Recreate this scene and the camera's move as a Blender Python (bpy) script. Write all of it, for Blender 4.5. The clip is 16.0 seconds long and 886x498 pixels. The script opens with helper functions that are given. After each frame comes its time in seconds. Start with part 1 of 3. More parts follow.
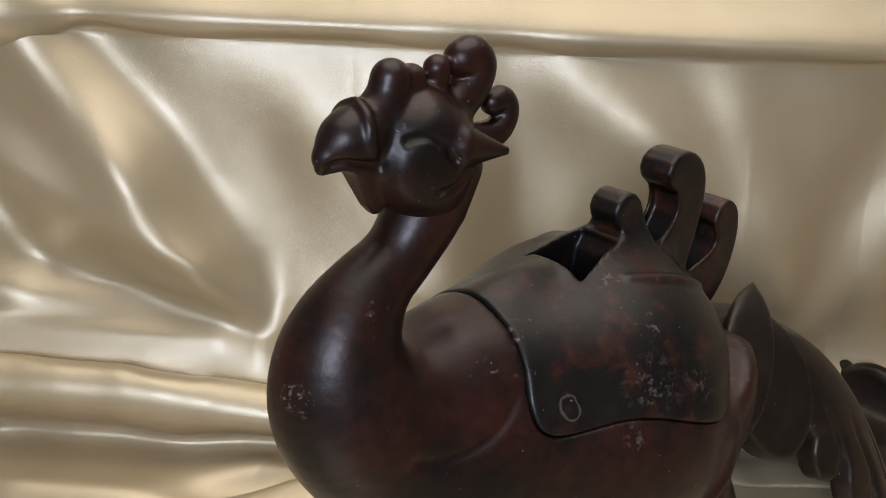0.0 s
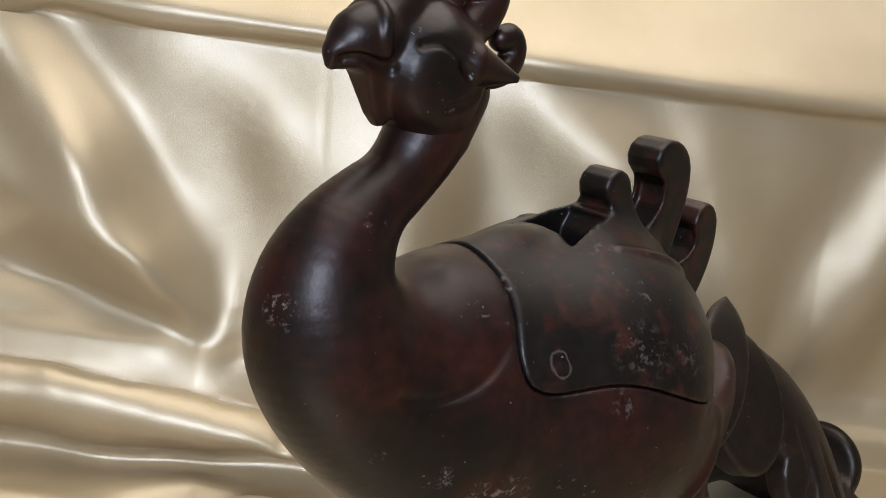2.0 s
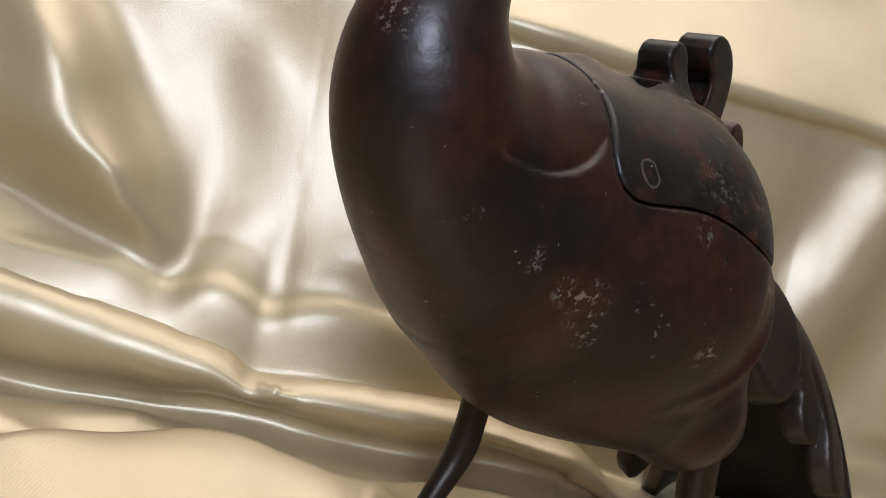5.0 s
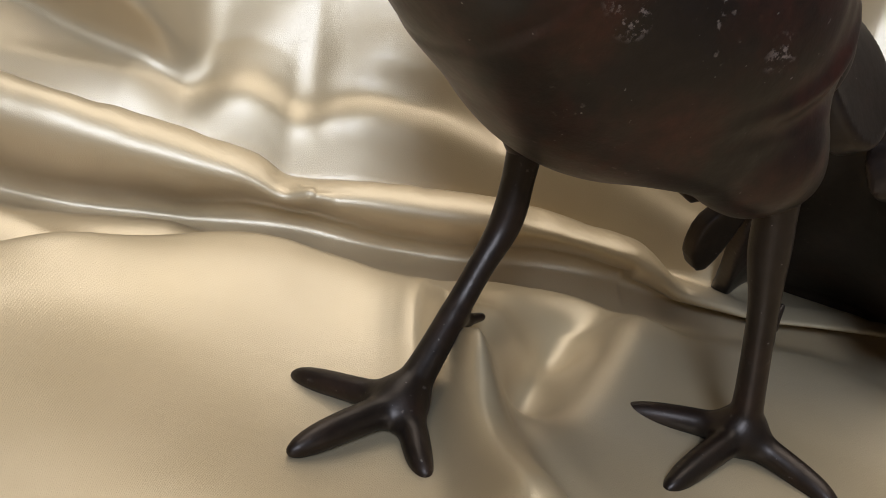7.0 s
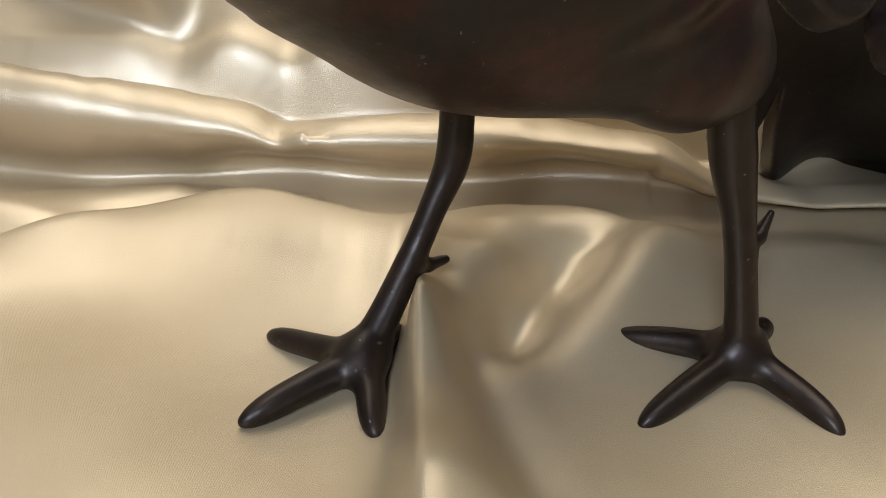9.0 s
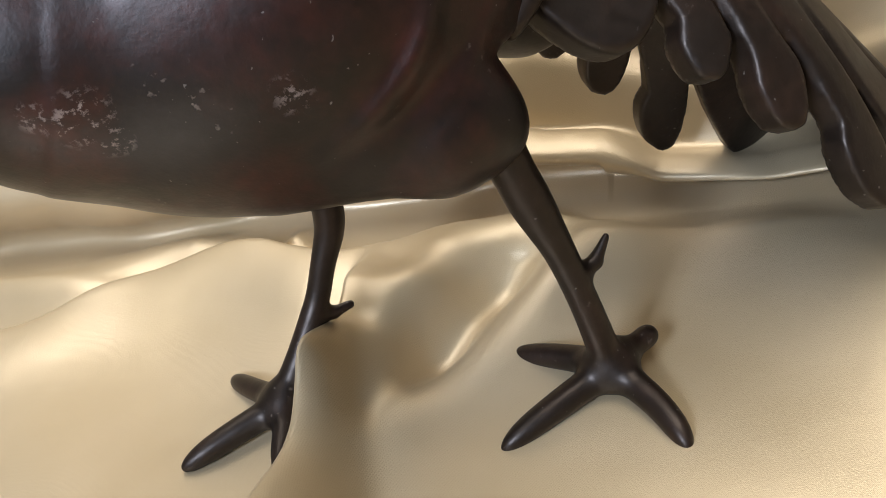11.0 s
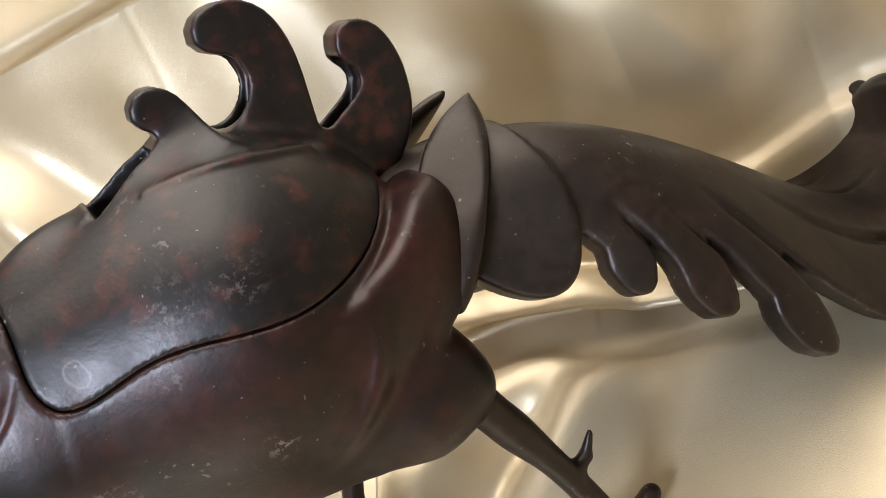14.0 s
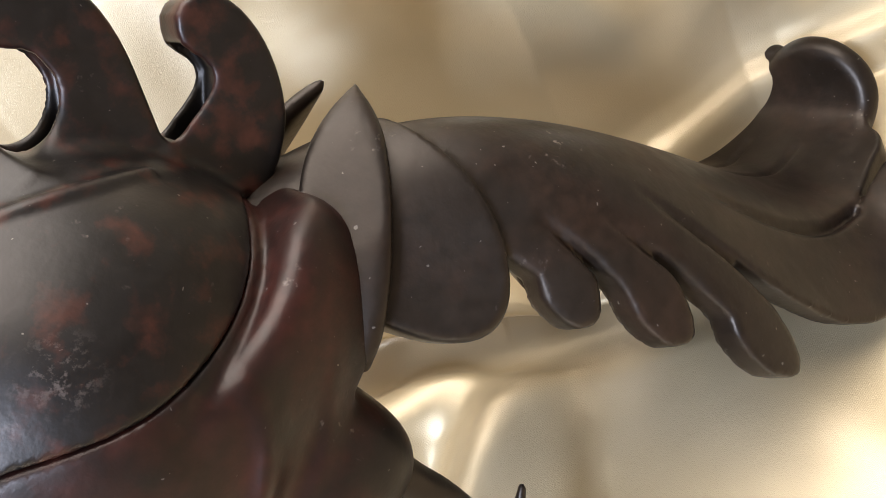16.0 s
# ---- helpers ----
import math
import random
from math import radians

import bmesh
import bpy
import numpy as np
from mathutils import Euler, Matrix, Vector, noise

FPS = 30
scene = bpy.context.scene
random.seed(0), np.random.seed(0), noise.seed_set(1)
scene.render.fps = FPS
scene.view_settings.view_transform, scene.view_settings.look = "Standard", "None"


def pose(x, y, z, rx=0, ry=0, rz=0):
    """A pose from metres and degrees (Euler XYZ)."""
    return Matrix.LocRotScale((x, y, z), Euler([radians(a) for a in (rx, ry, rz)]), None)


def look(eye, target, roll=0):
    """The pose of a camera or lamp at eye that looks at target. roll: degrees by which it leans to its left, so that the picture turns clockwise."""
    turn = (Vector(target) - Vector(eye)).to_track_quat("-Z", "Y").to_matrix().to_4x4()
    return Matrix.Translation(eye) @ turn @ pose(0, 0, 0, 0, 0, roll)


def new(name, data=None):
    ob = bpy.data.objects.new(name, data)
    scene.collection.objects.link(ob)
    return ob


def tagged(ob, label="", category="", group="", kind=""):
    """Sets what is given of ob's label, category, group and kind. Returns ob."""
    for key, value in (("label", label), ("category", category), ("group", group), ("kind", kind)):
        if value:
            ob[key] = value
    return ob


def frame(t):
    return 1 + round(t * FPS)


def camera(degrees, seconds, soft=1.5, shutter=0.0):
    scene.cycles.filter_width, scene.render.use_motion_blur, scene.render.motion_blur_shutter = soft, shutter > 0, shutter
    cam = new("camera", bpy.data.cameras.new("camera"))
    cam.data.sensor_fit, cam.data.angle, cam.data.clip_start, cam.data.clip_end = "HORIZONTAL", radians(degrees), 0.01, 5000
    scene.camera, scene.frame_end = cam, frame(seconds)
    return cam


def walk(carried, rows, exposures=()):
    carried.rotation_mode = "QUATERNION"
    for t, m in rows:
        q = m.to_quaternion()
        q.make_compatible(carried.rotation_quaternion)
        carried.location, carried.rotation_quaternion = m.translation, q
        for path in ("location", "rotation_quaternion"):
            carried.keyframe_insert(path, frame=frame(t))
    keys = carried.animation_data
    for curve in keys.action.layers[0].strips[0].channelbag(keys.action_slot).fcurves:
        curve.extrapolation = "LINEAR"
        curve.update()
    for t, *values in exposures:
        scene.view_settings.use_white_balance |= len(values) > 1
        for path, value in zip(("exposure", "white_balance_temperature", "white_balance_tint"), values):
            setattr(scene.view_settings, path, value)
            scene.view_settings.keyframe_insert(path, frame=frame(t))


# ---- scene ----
cam = camera(53.0, 16.0, soft=0.9)
PATH = [
    (0, (-0.2111, -0.1576, 0.3206), (-0.0352, 0.0366, 0.1746), 2.95),
    (0.5, (-0.2138, -0.1582, 0.3127), (-0.0344, 0.0356, 0.1704), 3.54),
    (1, (-0.2176, -0.1562, 0.2992), (-0.0302, 0.0372, 0.1669), 5.38),
    (1.5, (-0.2222, -0.1540, 0.2850), (-0.0254, 0.0380, 0.1650), 7.67),
    (2, (-0.2274, -0.1556, 0.2735), (-0.0247, 0.0362, 0.1633), 8.88),
    (2.5, (-0.2330, -0.1594, 0.2645), (-0.0253, 0.0321, 0.1636), 9.37),
    (3, (-0.2385, -0.1629, 0.2493), (-0.0257, 0.0294, 0.1614), 10.18),
    (5.5, (-0.2553, -0.1325, 0.1597), (-0.0211, 0.0455, 0.1009), 16.30),
    (6, (-0.2509, -0.1300, 0.1416), (-0.0176, 0.0478, 0.0789), 15.97),
    (6.5, (-0.2417, -0.1324, 0.1324), (-0.0123, 0.0455, 0.0566), 14.81),
    (7, (-0.2289, -0.1414, 0.1363), (-0.0122, 0.0398, 0.0355), 11.91),
    (7.5, (-0.2177, -0.1464, 0.1375), (-0.0147, 0.0396, 0.0186), 8.99),
    (8, (-0.2039, -0.1538, 0.1468), (-0.0116, 0.0371, 0.0181), 6.20),
    (8.5, (-0.1867, -0.1601, 0.1495), (-0.0071, 0.0369, 0.0120), 3.29),
    (9, (-0.1683, -0.1711, 0.1570), (-0.0041, 0.0343, 0.0125), 0.19),
    (11.5, (-0.0483, -0.2538, 0.1974), (0.0161, -0.0039, 0.0445), -22.39),
    (12, (-0.0322, -0.2625, 0.2113), (0.0207, -0.0084, 0.0609), -26.98),
    (12.5, (-0.0275, -0.2698, 0.2262), (0.0166, -0.0123, 0.0788), -30.42),
    (13, (-0.0241, -0.2717, 0.2336), (0.0168, -0.0137, 0.0861), -32.75),
    (13.5, (-0.0252, -0.2660, 0.2440), (0.0276, -0.0107, 0.0955), -33.75),
    (14, (-0.0204, -0.2502, 0.2540), (0.0483, -0.0014, 0.1012), -33.29),
    (14.5, (-0.0141, -0.2316, 0.2586), (0.0619, 0.0116, 0.1003), -33.01),
    (15, (-0.0224, -0.2084, 0.2534), (0.0598, 0.0276, 0.0874), -31.64),
    (15.5, (-0.0132, -0.1898, 0.2396), (0.0752, 0.0335, 0.0599), -30.81),
    (16, (0.0003, -0.1964, 0.2427), (0.0901, 0.0224, 0.0581), -32.56),
]
walk(cam, [(t, look(eye, target, roll)) for t, eye, target, roll in PATH],
    [(0.0, -0.95), (3.0, -0.74), (5.5, -0.76), (8.5, -0.62), (12.0, 0.04), (14.0, 0.12), (16.0, 0.42)])

# ---- world and light ----
world = bpy.data.worlds.new("world")
scene.world = world
world.use_nodes = True
world.node_tree.nodes["Background"].inputs[0].default_value = (0.95, 0.93, 0.90, 1)
world.node_tree.nodes["Background"].inputs[1].default_value = 0.34


def area(name, eye, target, sx, sy, power, colour, shape="RECTANGLE"):
    d = bpy.data.lights.new(name, "AREA")
    d.shape, d.size, d.size_y, d.energy, d.color = shape, sx, sy, power, colour
    ob = new(name, d)
    ob.matrix_world = look(eye, target)
    return ob


area("window_light", (-0.88, -0.62, 0.74), (0, 0, 0.1), 0.28, 0.32, 22.0, (0.64, 0.76, 1.0))
area("ceiling_light", (0.35, 0.3, 2.0), (0.35, 0.3, 0), 2.3, 2.3, 68, (1.0, 0.965, 0.93), "DISK")


# ---- materials ----
def nodes_of(name):
    m = bpy.data.materials.new(name)
    m.use_nodes = True
    nt = m.node_tree
    return m, nt, nt.nodes["Principled BSDF"]


def node(nt, kind, **values):
    n = nt.nodes.new(kind)
    for key, value in values.items():
        n.inputs[key].default_value = value
    return n


def noise_at(nt, vec, scale, detail=4, rough=0.55, dist=0.0):
    n = node(nt, "ShaderNodeTexNoise", Scale=scale, Detail=detail, Roughness=rough, Distortion=dist)
    nt.links.new(vec, n.inputs["Vector"])
    return n.outputs["Fac"]


def ramp(nt, fac, *stops):
    n = nt.nodes.new("ShaderNodeValToRGB")
    e = n.color_ramp.elements
    while len(e) < len(stops):
        e.new(0.5)
    for one, (at, col) in zip(e, stops):
        one.position, one.color = at, (*col, 1) if len(col) == 3 else col
    nt.links.new(fac, n.inputs[0])
    return n.outputs[0]


def grey(v):
    return (v, v, v)


def mix(nt, fac, a, b):
    n = nt.nodes.new("ShaderNodeMix")
    n.data_type = "RGBA"
    for sock, val in ((n.inputs[0], fac), (n.inputs[6], a), (n.inputs[7], b)):
        if isinstance(val, bpy.types.NodeSocket):
            nt.links.new(val, sock)
        else:
            sock.default_value = val if isinstance(val, float) else (*val, 1)
    return n.outputs[2]


def bump(nt, height, strength, dist, normal=None):
    n = node(nt, "ShaderNodeBump", Strength=strength, Distance=dist)
    nt.links.new(height, n.inputs["Height"])
    if normal:
        nt.links.new(normal, n.inputs["Normal"])
    return n.outputs[0]


def bronze(name, dark, red, redness, speck, stains=(), scale=38, edge=0.22, sheen=(1.0, 0.90, 0.84)):
    m, nt, b = nodes_of(name)
    co = nt.nodes.new("ShaderNodeTexCoord").outputs["Object"]
    big = ramp(nt, noise_at(nt, co, scale, 5, 0.6), (0.5 - redness, grey(0)), (0.5 + edge - redness, grey(1)))
    base = mix(nt, big, dark, red)
    fine = ramp(nt, noise_at(nt, co, 260, 3), (0.35, grey(0.55)), (0.7, grey(1.25)))
    mul = nt.nodes.new("ShaderNodeMix")
    mul.data_type, mul.blend_type = "RGBA", "MULTIPLY"
    mul.inputs[0].default_value = 1.0
    nt.links.new(base, mul.inputs[6])
    nt.links.new(fine, mul.inputs[7])
    worn = noise_at(nt, co, 30, 6, 0.7)
    dots = noise_at(nt, co, 420, 2, 0.6)
    w1 = ramp(nt, worn, (0.58, grey(0)), (0.76, grey(0.8)))
    w2 = ramp(nt, dots, (0.62 - speck, grey(0)), (0.70 - speck, grey(1)))
    both = nt.nodes.new("ShaderNodeMath")
    both.operation = "MULTIPLY"
    nt.links.new(w1, both.inputs[0])
    nt.links.new(w2, both.inputs[1])
    col = mix(nt, both.outputs[0], mul.outputs[2], (0.30, 0.24, 0.20))
    pins = ramp(nt, noise_at(nt, co, 620, 1, 0.5), (0.765, grey(0)), (0.80, grey(0.4)))
    col = mix(nt, pins, col, (0.26, 0.23, 0.20))
    # worn spots and a scratched ring where the patina has come off
    flecks = ramp(nt, noise_at(nt, co, 420, 4, 0.7), (0.53, grey(0)), (0.62, grey(1)))
    for at, inner, outer, amount in stains:
        d = nt.nodes.new("ShaderNodeVectorMath")
        d.operation = "DISTANCE"
        d.inputs[1].default_value = at
        warp = nt.nodes.new("ShaderNodeVectorMath")
        warp.operation = "MULTIPLY_ADD"
        tex = node(nt, "ShaderNodeTexNoise", Scale=150.0, Detail=3.0)
        nt.links.new(co, tex.inputs["Vector"])
        nt.links.new(tex.outputs["Color"], warp.inputs[0])
        warp.inputs[1].default_value = ((0.5 if inner > 0 else 1.5) * outer,) * 3
        sh = nt.nodes.new("ShaderNodeVectorMath")
        sh.inputs[1].default_value = ((-0.25 if inner > 0 else -0.75) * outer,) * 3
        nt.links.new(co, sh.inputs[0])
        nt.links.new(sh.outputs[0], warp.inputs[2])
        nt.links.new(warp.outputs[0], d.inputs[0])
        r = nt.nodes.new("ShaderNodeMapRange")
        r.inputs["From Min"].default_value, r.inputs["From Max"].default_value = outer, inner
        r.inputs["To Max"].default_value = amount
        nt.links.new(d.outputs["Value"], r.inputs["Value"])
        hit = nt.nodes.new("ShaderNodeMath")
        hit.operation = "MULTIPLY"
        if inner < 0:
            r.inputs["From Min"].default_value, r.inputs["From Max"].default_value = -inner, 0.0
            away = nt.nodes.new("ShaderNodeMath")
            away.operation = "SUBTRACT"
            away.inputs[1].default_value = outer
            nt.links.new(d.outputs["Value"], away.inputs[0])
            size = nt.nodes.new("ShaderNodeMath")
            size.operation = "ABSOLUTE"
            nt.links.new(away.outputs[0], size.inputs[0])
            nt.links.new(size.outputs[0], r.inputs["Value"])
        nt.links.new(r.outputs[0], hit.inputs[0])
        if inner < 0:
            hit.inputs[1].default_value = 1.0
        else:
            nt.links.new(flecks, hit.inputs[1])
        col = mix(nt, hit.outputs[0], col, (0.23, 0.18, 0.155))
    nt.links.new(col, b.inputs["Base Color"])
    b.inputs["Metallic"].default_value = 0.0
    b.inputs["IOR"].default_value = 1.46
    b.inputs["Specular Tint"].default_value = (*sheen, 1)
    rough = ramp(nt, noise_at(nt, co, 90, 5, 0.65), (0.3, grey(0.35)), (0.75, grey(0.48)))
    nt.links.new(rough, b.inputs["Roughness"])
    n1 = bump(nt, noise_at(nt, co, 800, 3), 0.07, 0.0006)
    n2 = bump(nt, noise_at(nt, co, 120, 4), 0.16, 0.0012, n1)
    nt.links.new(n2, b.inputs["Normal"])
    return m


BRONZE = bronze("bronze_patina", (0.0042, 0.0028, 0.0024), (0.026, 0.0052, 0.0032), 0.10, 0.0,
    [((-0.0715, -0.0335, 0.130), 0.002, 0.0085, 0.95), ((-0.0685, -0.0345, 0.122), 0.002, 0.0065, 0.95), ((-0.0660, -0.0345, 0.1145), 0.001, 0.0055, 0.9), ((-0.079, -0.030, 0.1345), 0.001, 0.0045, 0.7), ((-0.1236, -0.006, 0.1845), 0.002, 0.0055, 0.8), ((-0.0385, -0.041, 0.1510), 0.001, 0.005, 0.8), ((-0.0885, -0.026, 0.1405), 0.001, 0.004, 0.9), ((-0.030, -0.0475, 0.1205), 0.001, 0.006, 0.6), ((-0.104, -0.020, 0.148), 0.001, 0.004, 0.5)])
BRONZE_LID = bronze("bronze_lid_patina", (0.0042, 0.0034, 0.0031), (0.034, 0.0092, 0.0056), -0.01, 0.02, [((-0.0548, -0.0314, 0.163), -0.0005, 0.0032, 0.3), ((-0.030, -0.043, 0.165), 0.003, 0.012, 0.25), ((-0.012, -0.045, 0.160), 0.002, 0.009, 0.25), ((-0.022, -0.018, 0.187), 0.001, 0.006, 0.5)], 95, 0.12)
BRONZE_DARK = bronze("bronze_dark_patina", (0.0080, 0.0054, 0.0040), (0.018, 0.0088, 0.0056), 0.03, 0.0, sheen=(1.0, 0.84, 0.72))


def satin(name):
    m, nt, b = nodes_of(name)
    uv = nt.nodes.new("ShaderNodeUVMap").outputs[0]
    co = nt.nodes.new("ShaderNodeTexCoord").outputs["Object"]
    tone = ramp(nt, noise_at(nt, co, 14, 3), (0.3, (0.472, 0.366, 0.214)), (0.7, (0.548, 0.434, 0.273)))
    nt.links.new(tone, b.inputs["Base Color"])
    b.inputs["Metallic"].default_value = 0.38
    b.inputs["Roughness"].default_value = 0.35
    b.inputs["Coat Weight"].default_value = 0.38
    b.inputs["Coat Roughness"].default_value = 0.29
    wv = node(nt, "ShaderNodeTexWave", Scale=900.0, Distortion=0.6, Detail=1.0)
    wv.bands_direction = "DIAGONAL"
    nt.links.new(uv, wv.inputs["Vector"])
    n1 = bump(nt, wv.outputs["Fac"], 0.10, 0.0002)
    n2 = bump(nt, noise_at(nt, co, 2400, 2), 0.30, 0.0004, n1)
    n3 = bump(nt, noise_at(nt, co, 45, 2, 0.45, 0.6), 0.08, 0.004, n2)
    nt.links.new(n3, b.inputs["Normal"])
    return m


SATIN = satin("gold_satin")

# ---- cloth ----
ALONG, BACK = Vector((0.747, -0.665, 0)), Vector((0.665, 0.747, 0))


def curve_at(table, x, soft=0.004):
    xs, ys = zip(*table)
    return sum(np.interp(x + soft * k / 3, xs, ys) for k in range(-3, 4)) / 7


ROLL = [(-0.5, 0.062), (-0.2, 0.054), (-0.16, 0.048), (-0.11, 0.040), (-0.101, 0.036), (-0.094, 0.031), (-0.066, 0.036), (-0.008, 0.038), (0.03, 0.033), (0.055, 0.030), (0.066, 0.024), (0.074, 0.016), (0.095, 0.013), (0.116, 0.008), (0.154, 0.011), (0.5, 0.012)]
MOUND = [(-0.5, 0.002), (-0.2, 0.012), (-0.15, 0.013), (-0.1, 0.0195), (-0.055, 0.0190), (-0.042, 0.014), (-0.03, 0.010), (0.0, 0.010), (0.04, 0.008), (0.08, 0.001), (0.5, 0.0)]
MOUND_BACK = [(-0.5, 0.0), (-0.2, 0.010), (-0.178, 0.022), (-0.158, 0.037), (-0.132, 0.048), (-0.102, 0.061), (-0.085, 0.052), (-0.06, 0.043), (-0.042, 0.037), (-0.030, 0.058), (0.03, 0.068), (0.06, 0.05), (0.5, 0.05)]
LEDGE = [(-0.5, 1.0), (-0.16, 0.98), (-0.137, 0.82), (-0.130, 0.93), (-0.118, 1.02), (-0.105, 0.96), (-0.092, 0.82), (-0.085, 0.93), (-0.066, 1.03), (-0.03, 0.99), (-0.003, 0.86), (0.01, 0.95), (0.03, 0.98), (0.08, 0.62), (0.12, 0.42), (0.5, 0.42)]


def smooth_line(pts, n, rounds=3):
    """Resamples a polyline evenly after rounding its corners."""
    p = np.array(pts, float)
    for _ in range(rounds):
        q = np.empty((2 * len(p), p.shape[1]))
        q[0], q[-1] = p[0], p[-1]
        q[1:-1:2], q[2:-1:2] = 0.75 * p[:-1] + 0.25 * p[1:], 0.25 * p[:-1] + 0.75 * p[1:]
        p = q
    d = np.r_[0, np.cumsum(np.linalg.norm(np.diff(p, axis=0), axis=1))]
    at = np.linspace(0, d[-1], n)
    return np.stack([np.interp(at, d, p[:, k]) for k in range(p.shape[1])], 1)


def section(u):
    """The cloth's cross-section (distance back, height) at a place along the roll."""
    zr, zm, sm, k = (float(curve_at(t, u, soft)) for t, soft in ((ROLL, 0.004), (MOUND, 0.013), (MOUND_BACK, 0.016), (LEDGE, 0.006)))
    away = 0.034 * float(np.clip((u - 0.10) / 0.07, 0, 1)) + 0.010 * float(np.clip((u - 0.135) / 0.05, 0, 1))
    under = 0.35 * zr if zr < 0.03 else float(np.interp(u, (-0.13, -0.08), (0.007, 0.0118))) * (1 + 0.3 * math.sin(47 * u))
    low = under + float(np.interp(u, (0.02, 0.06), (0.30, 0.12))) * (zr - under)
    tuck, at = 0.011 * float(np.clip((-0.105 - u) / 0.03, 0, 1)), 0.5 * (sm + 0.018) + 0.042
    line = [(-0.42, 0), (-0.1, 0), (sm - 0.07, 0.0), (sm - 0.04, 0.25 * zm), (sm - 0.016, 0.86 * zm), (sm, zm), (sm + 0.005, 0.80 * zm), (sm + 0.009, 0.30 * zm), (sm + 0.014, 0.08 * zm), (max(at, sm + 0.016), 0.08 * zm + tuck), (max(0.088, sm + 0.018), 0.25 * under), (0.0960, 0.6 * under), (0.0925, under + 0.12 * (zr - under)), (0.082, low), (0.0745, 0.5 * low + 0.5 * zr), (0.0765, 0.82 * zr + 0.1 * low), (0.0825, 0.97 * zr), (0.0895, zr), (0.0965, zr - 0.004 * k), (0.1015, 0.74 * zr), (0.1045, 0.5 * zr + 0.020 * k), (0.1085, 0.050 * k + 0.003), (0.1125, 0.056 * k + 0.003), (0.1190, 0.060 * k + 0.004), (0.125, 0.072 * k + 0.008), (0.135, 0.10), (0.152, 0.15), (0.166, 0.190), (0.168, 0.197), (0.163, 0.200), (0.161, 0.205), (0.166, 0.211), (0.178, 0.221), (0.21, 0.252), (0.26, 0.305), (0.34, 0.40), (0.44, 0.56)]
    wave = 0.0022 * math.sin(47 * u + 1) + 0.0012 * math.sin(113 * u)
    line = [(b + wave * max(0.0, 1 - abs(b - 0.088) / 0.018), z) for b, z in line]
    return [(b + away * max(0.0, 1 - z / 0.19), z) if b > 0.099 else (b, z) for b, z in line]


NU, NV = 510, 620


def cloth_sheet():
    us = np.r_[np.linspace(-0.50, -0.2, 90), np.linspace(-0.199, 0.2, 360), np.linspace(0.204, 0.42, 60)]
    g = np.array([smooth_line(section(u), NV) for u in us])
    U = np.repeat(us[:, None], NV, 1)
    Sb, Z = g[:, :, 0], g[:, :, 1]
    # normals in the section plane
    dS, dZ = np.gradient(Sb, axis=1), np.gradient(Z, axis=1)
    L = np.hypot(dS, dZ)
    nS, nZ = -dZ / L, dS / L
    disp = np.zeros_like(U)
    wall = np.clip((Z - 0.058 * curve_at(LEDGE, U)) / 0.02, 0, 1) * (Sb > 0.1)
    floor = np.clip((0.068 - Sb) / 0.02, 0, 1) * (Z < 0.02)

    def ridge(a, b, width, height, ax, bx, mask, skew=0.0):
        """A rounded fold from a to b, in the two coordinates given."""
        a, b = np.array(a), np.array(b)
        d = b - a
        n = np.linalg.norm(d)
        d = d / n
        p, q = ax - a[0], bx - a[1]
        t = p * d[0] + q * d[1]
        off = -p * d[1] + q * d[0]
        end = np.exp(-(np.clip(-t, 0, None) ** 2 + np.clip(t - n, 0, None) ** 2) / (2 * (1.6 * width) ** 2))
        w = np.where(off > 0, width * (1 + skew), width * (1 - skew))
        return mask * height * end * np.exp(-0.5 * (off / w) ** 2)

    for a, b, w, h, sk in WALL_FOLDS:
        disp += ridge(a, b, w, h, U, Z, wall, sk)
    for a, b, w, h, sk in FLOOR_FOLDS:
        disp += ridge(a, b, w, h, U, Sb, floor, sk)
    x = np.sin(U * 41 + 2 * np.sin(Sb * 21 + Z * 17)) * np.cos(Sb * 29 - Z * 23 + U * 11)
    disp += 0.0010 * x * np.maximum(wall, floor)
    # a small pleat caught between the roll and the mound
    disp += 0.006 * np.exp(-(((U + 0.083) / 0.007) ** 2) - ((Sb - 0.071) / 0.009) ** 2) * np.clip(nZ, 0, 1) * (Z < 0.03)
    roll = np.exp(-(((Sb - 0.087) / 0.010) ** 2)) * np.clip((Z - 0.012) / 0.01, 0, 1) * np.clip(1 - wall, 0, 1)
    disp += 0.00022 * roll * (np.sin(210 * U + 3 * np.sin(37 * U) + 60 * Z) + 0.6 * np.sin(431 * U + 1.3 + 150 * Sb))
    Sb, Z = Sb + nS * disp, Z + nZ * disp
    co = np.stack([ALONG.x * U + BACK.x * Sb, ALONG.y * U + BACK.y * Sb, Z], -1).reshape(-1, 3)
    idx = np.arange(NU * NV).reshape(NU, NV)
    faces = np.stack([idx[:-1, :-1], idx[1:, :-1], idx[1:, 1:], idx[:-1, 1:]], -1).reshape(-1, 4)
    return co, faces


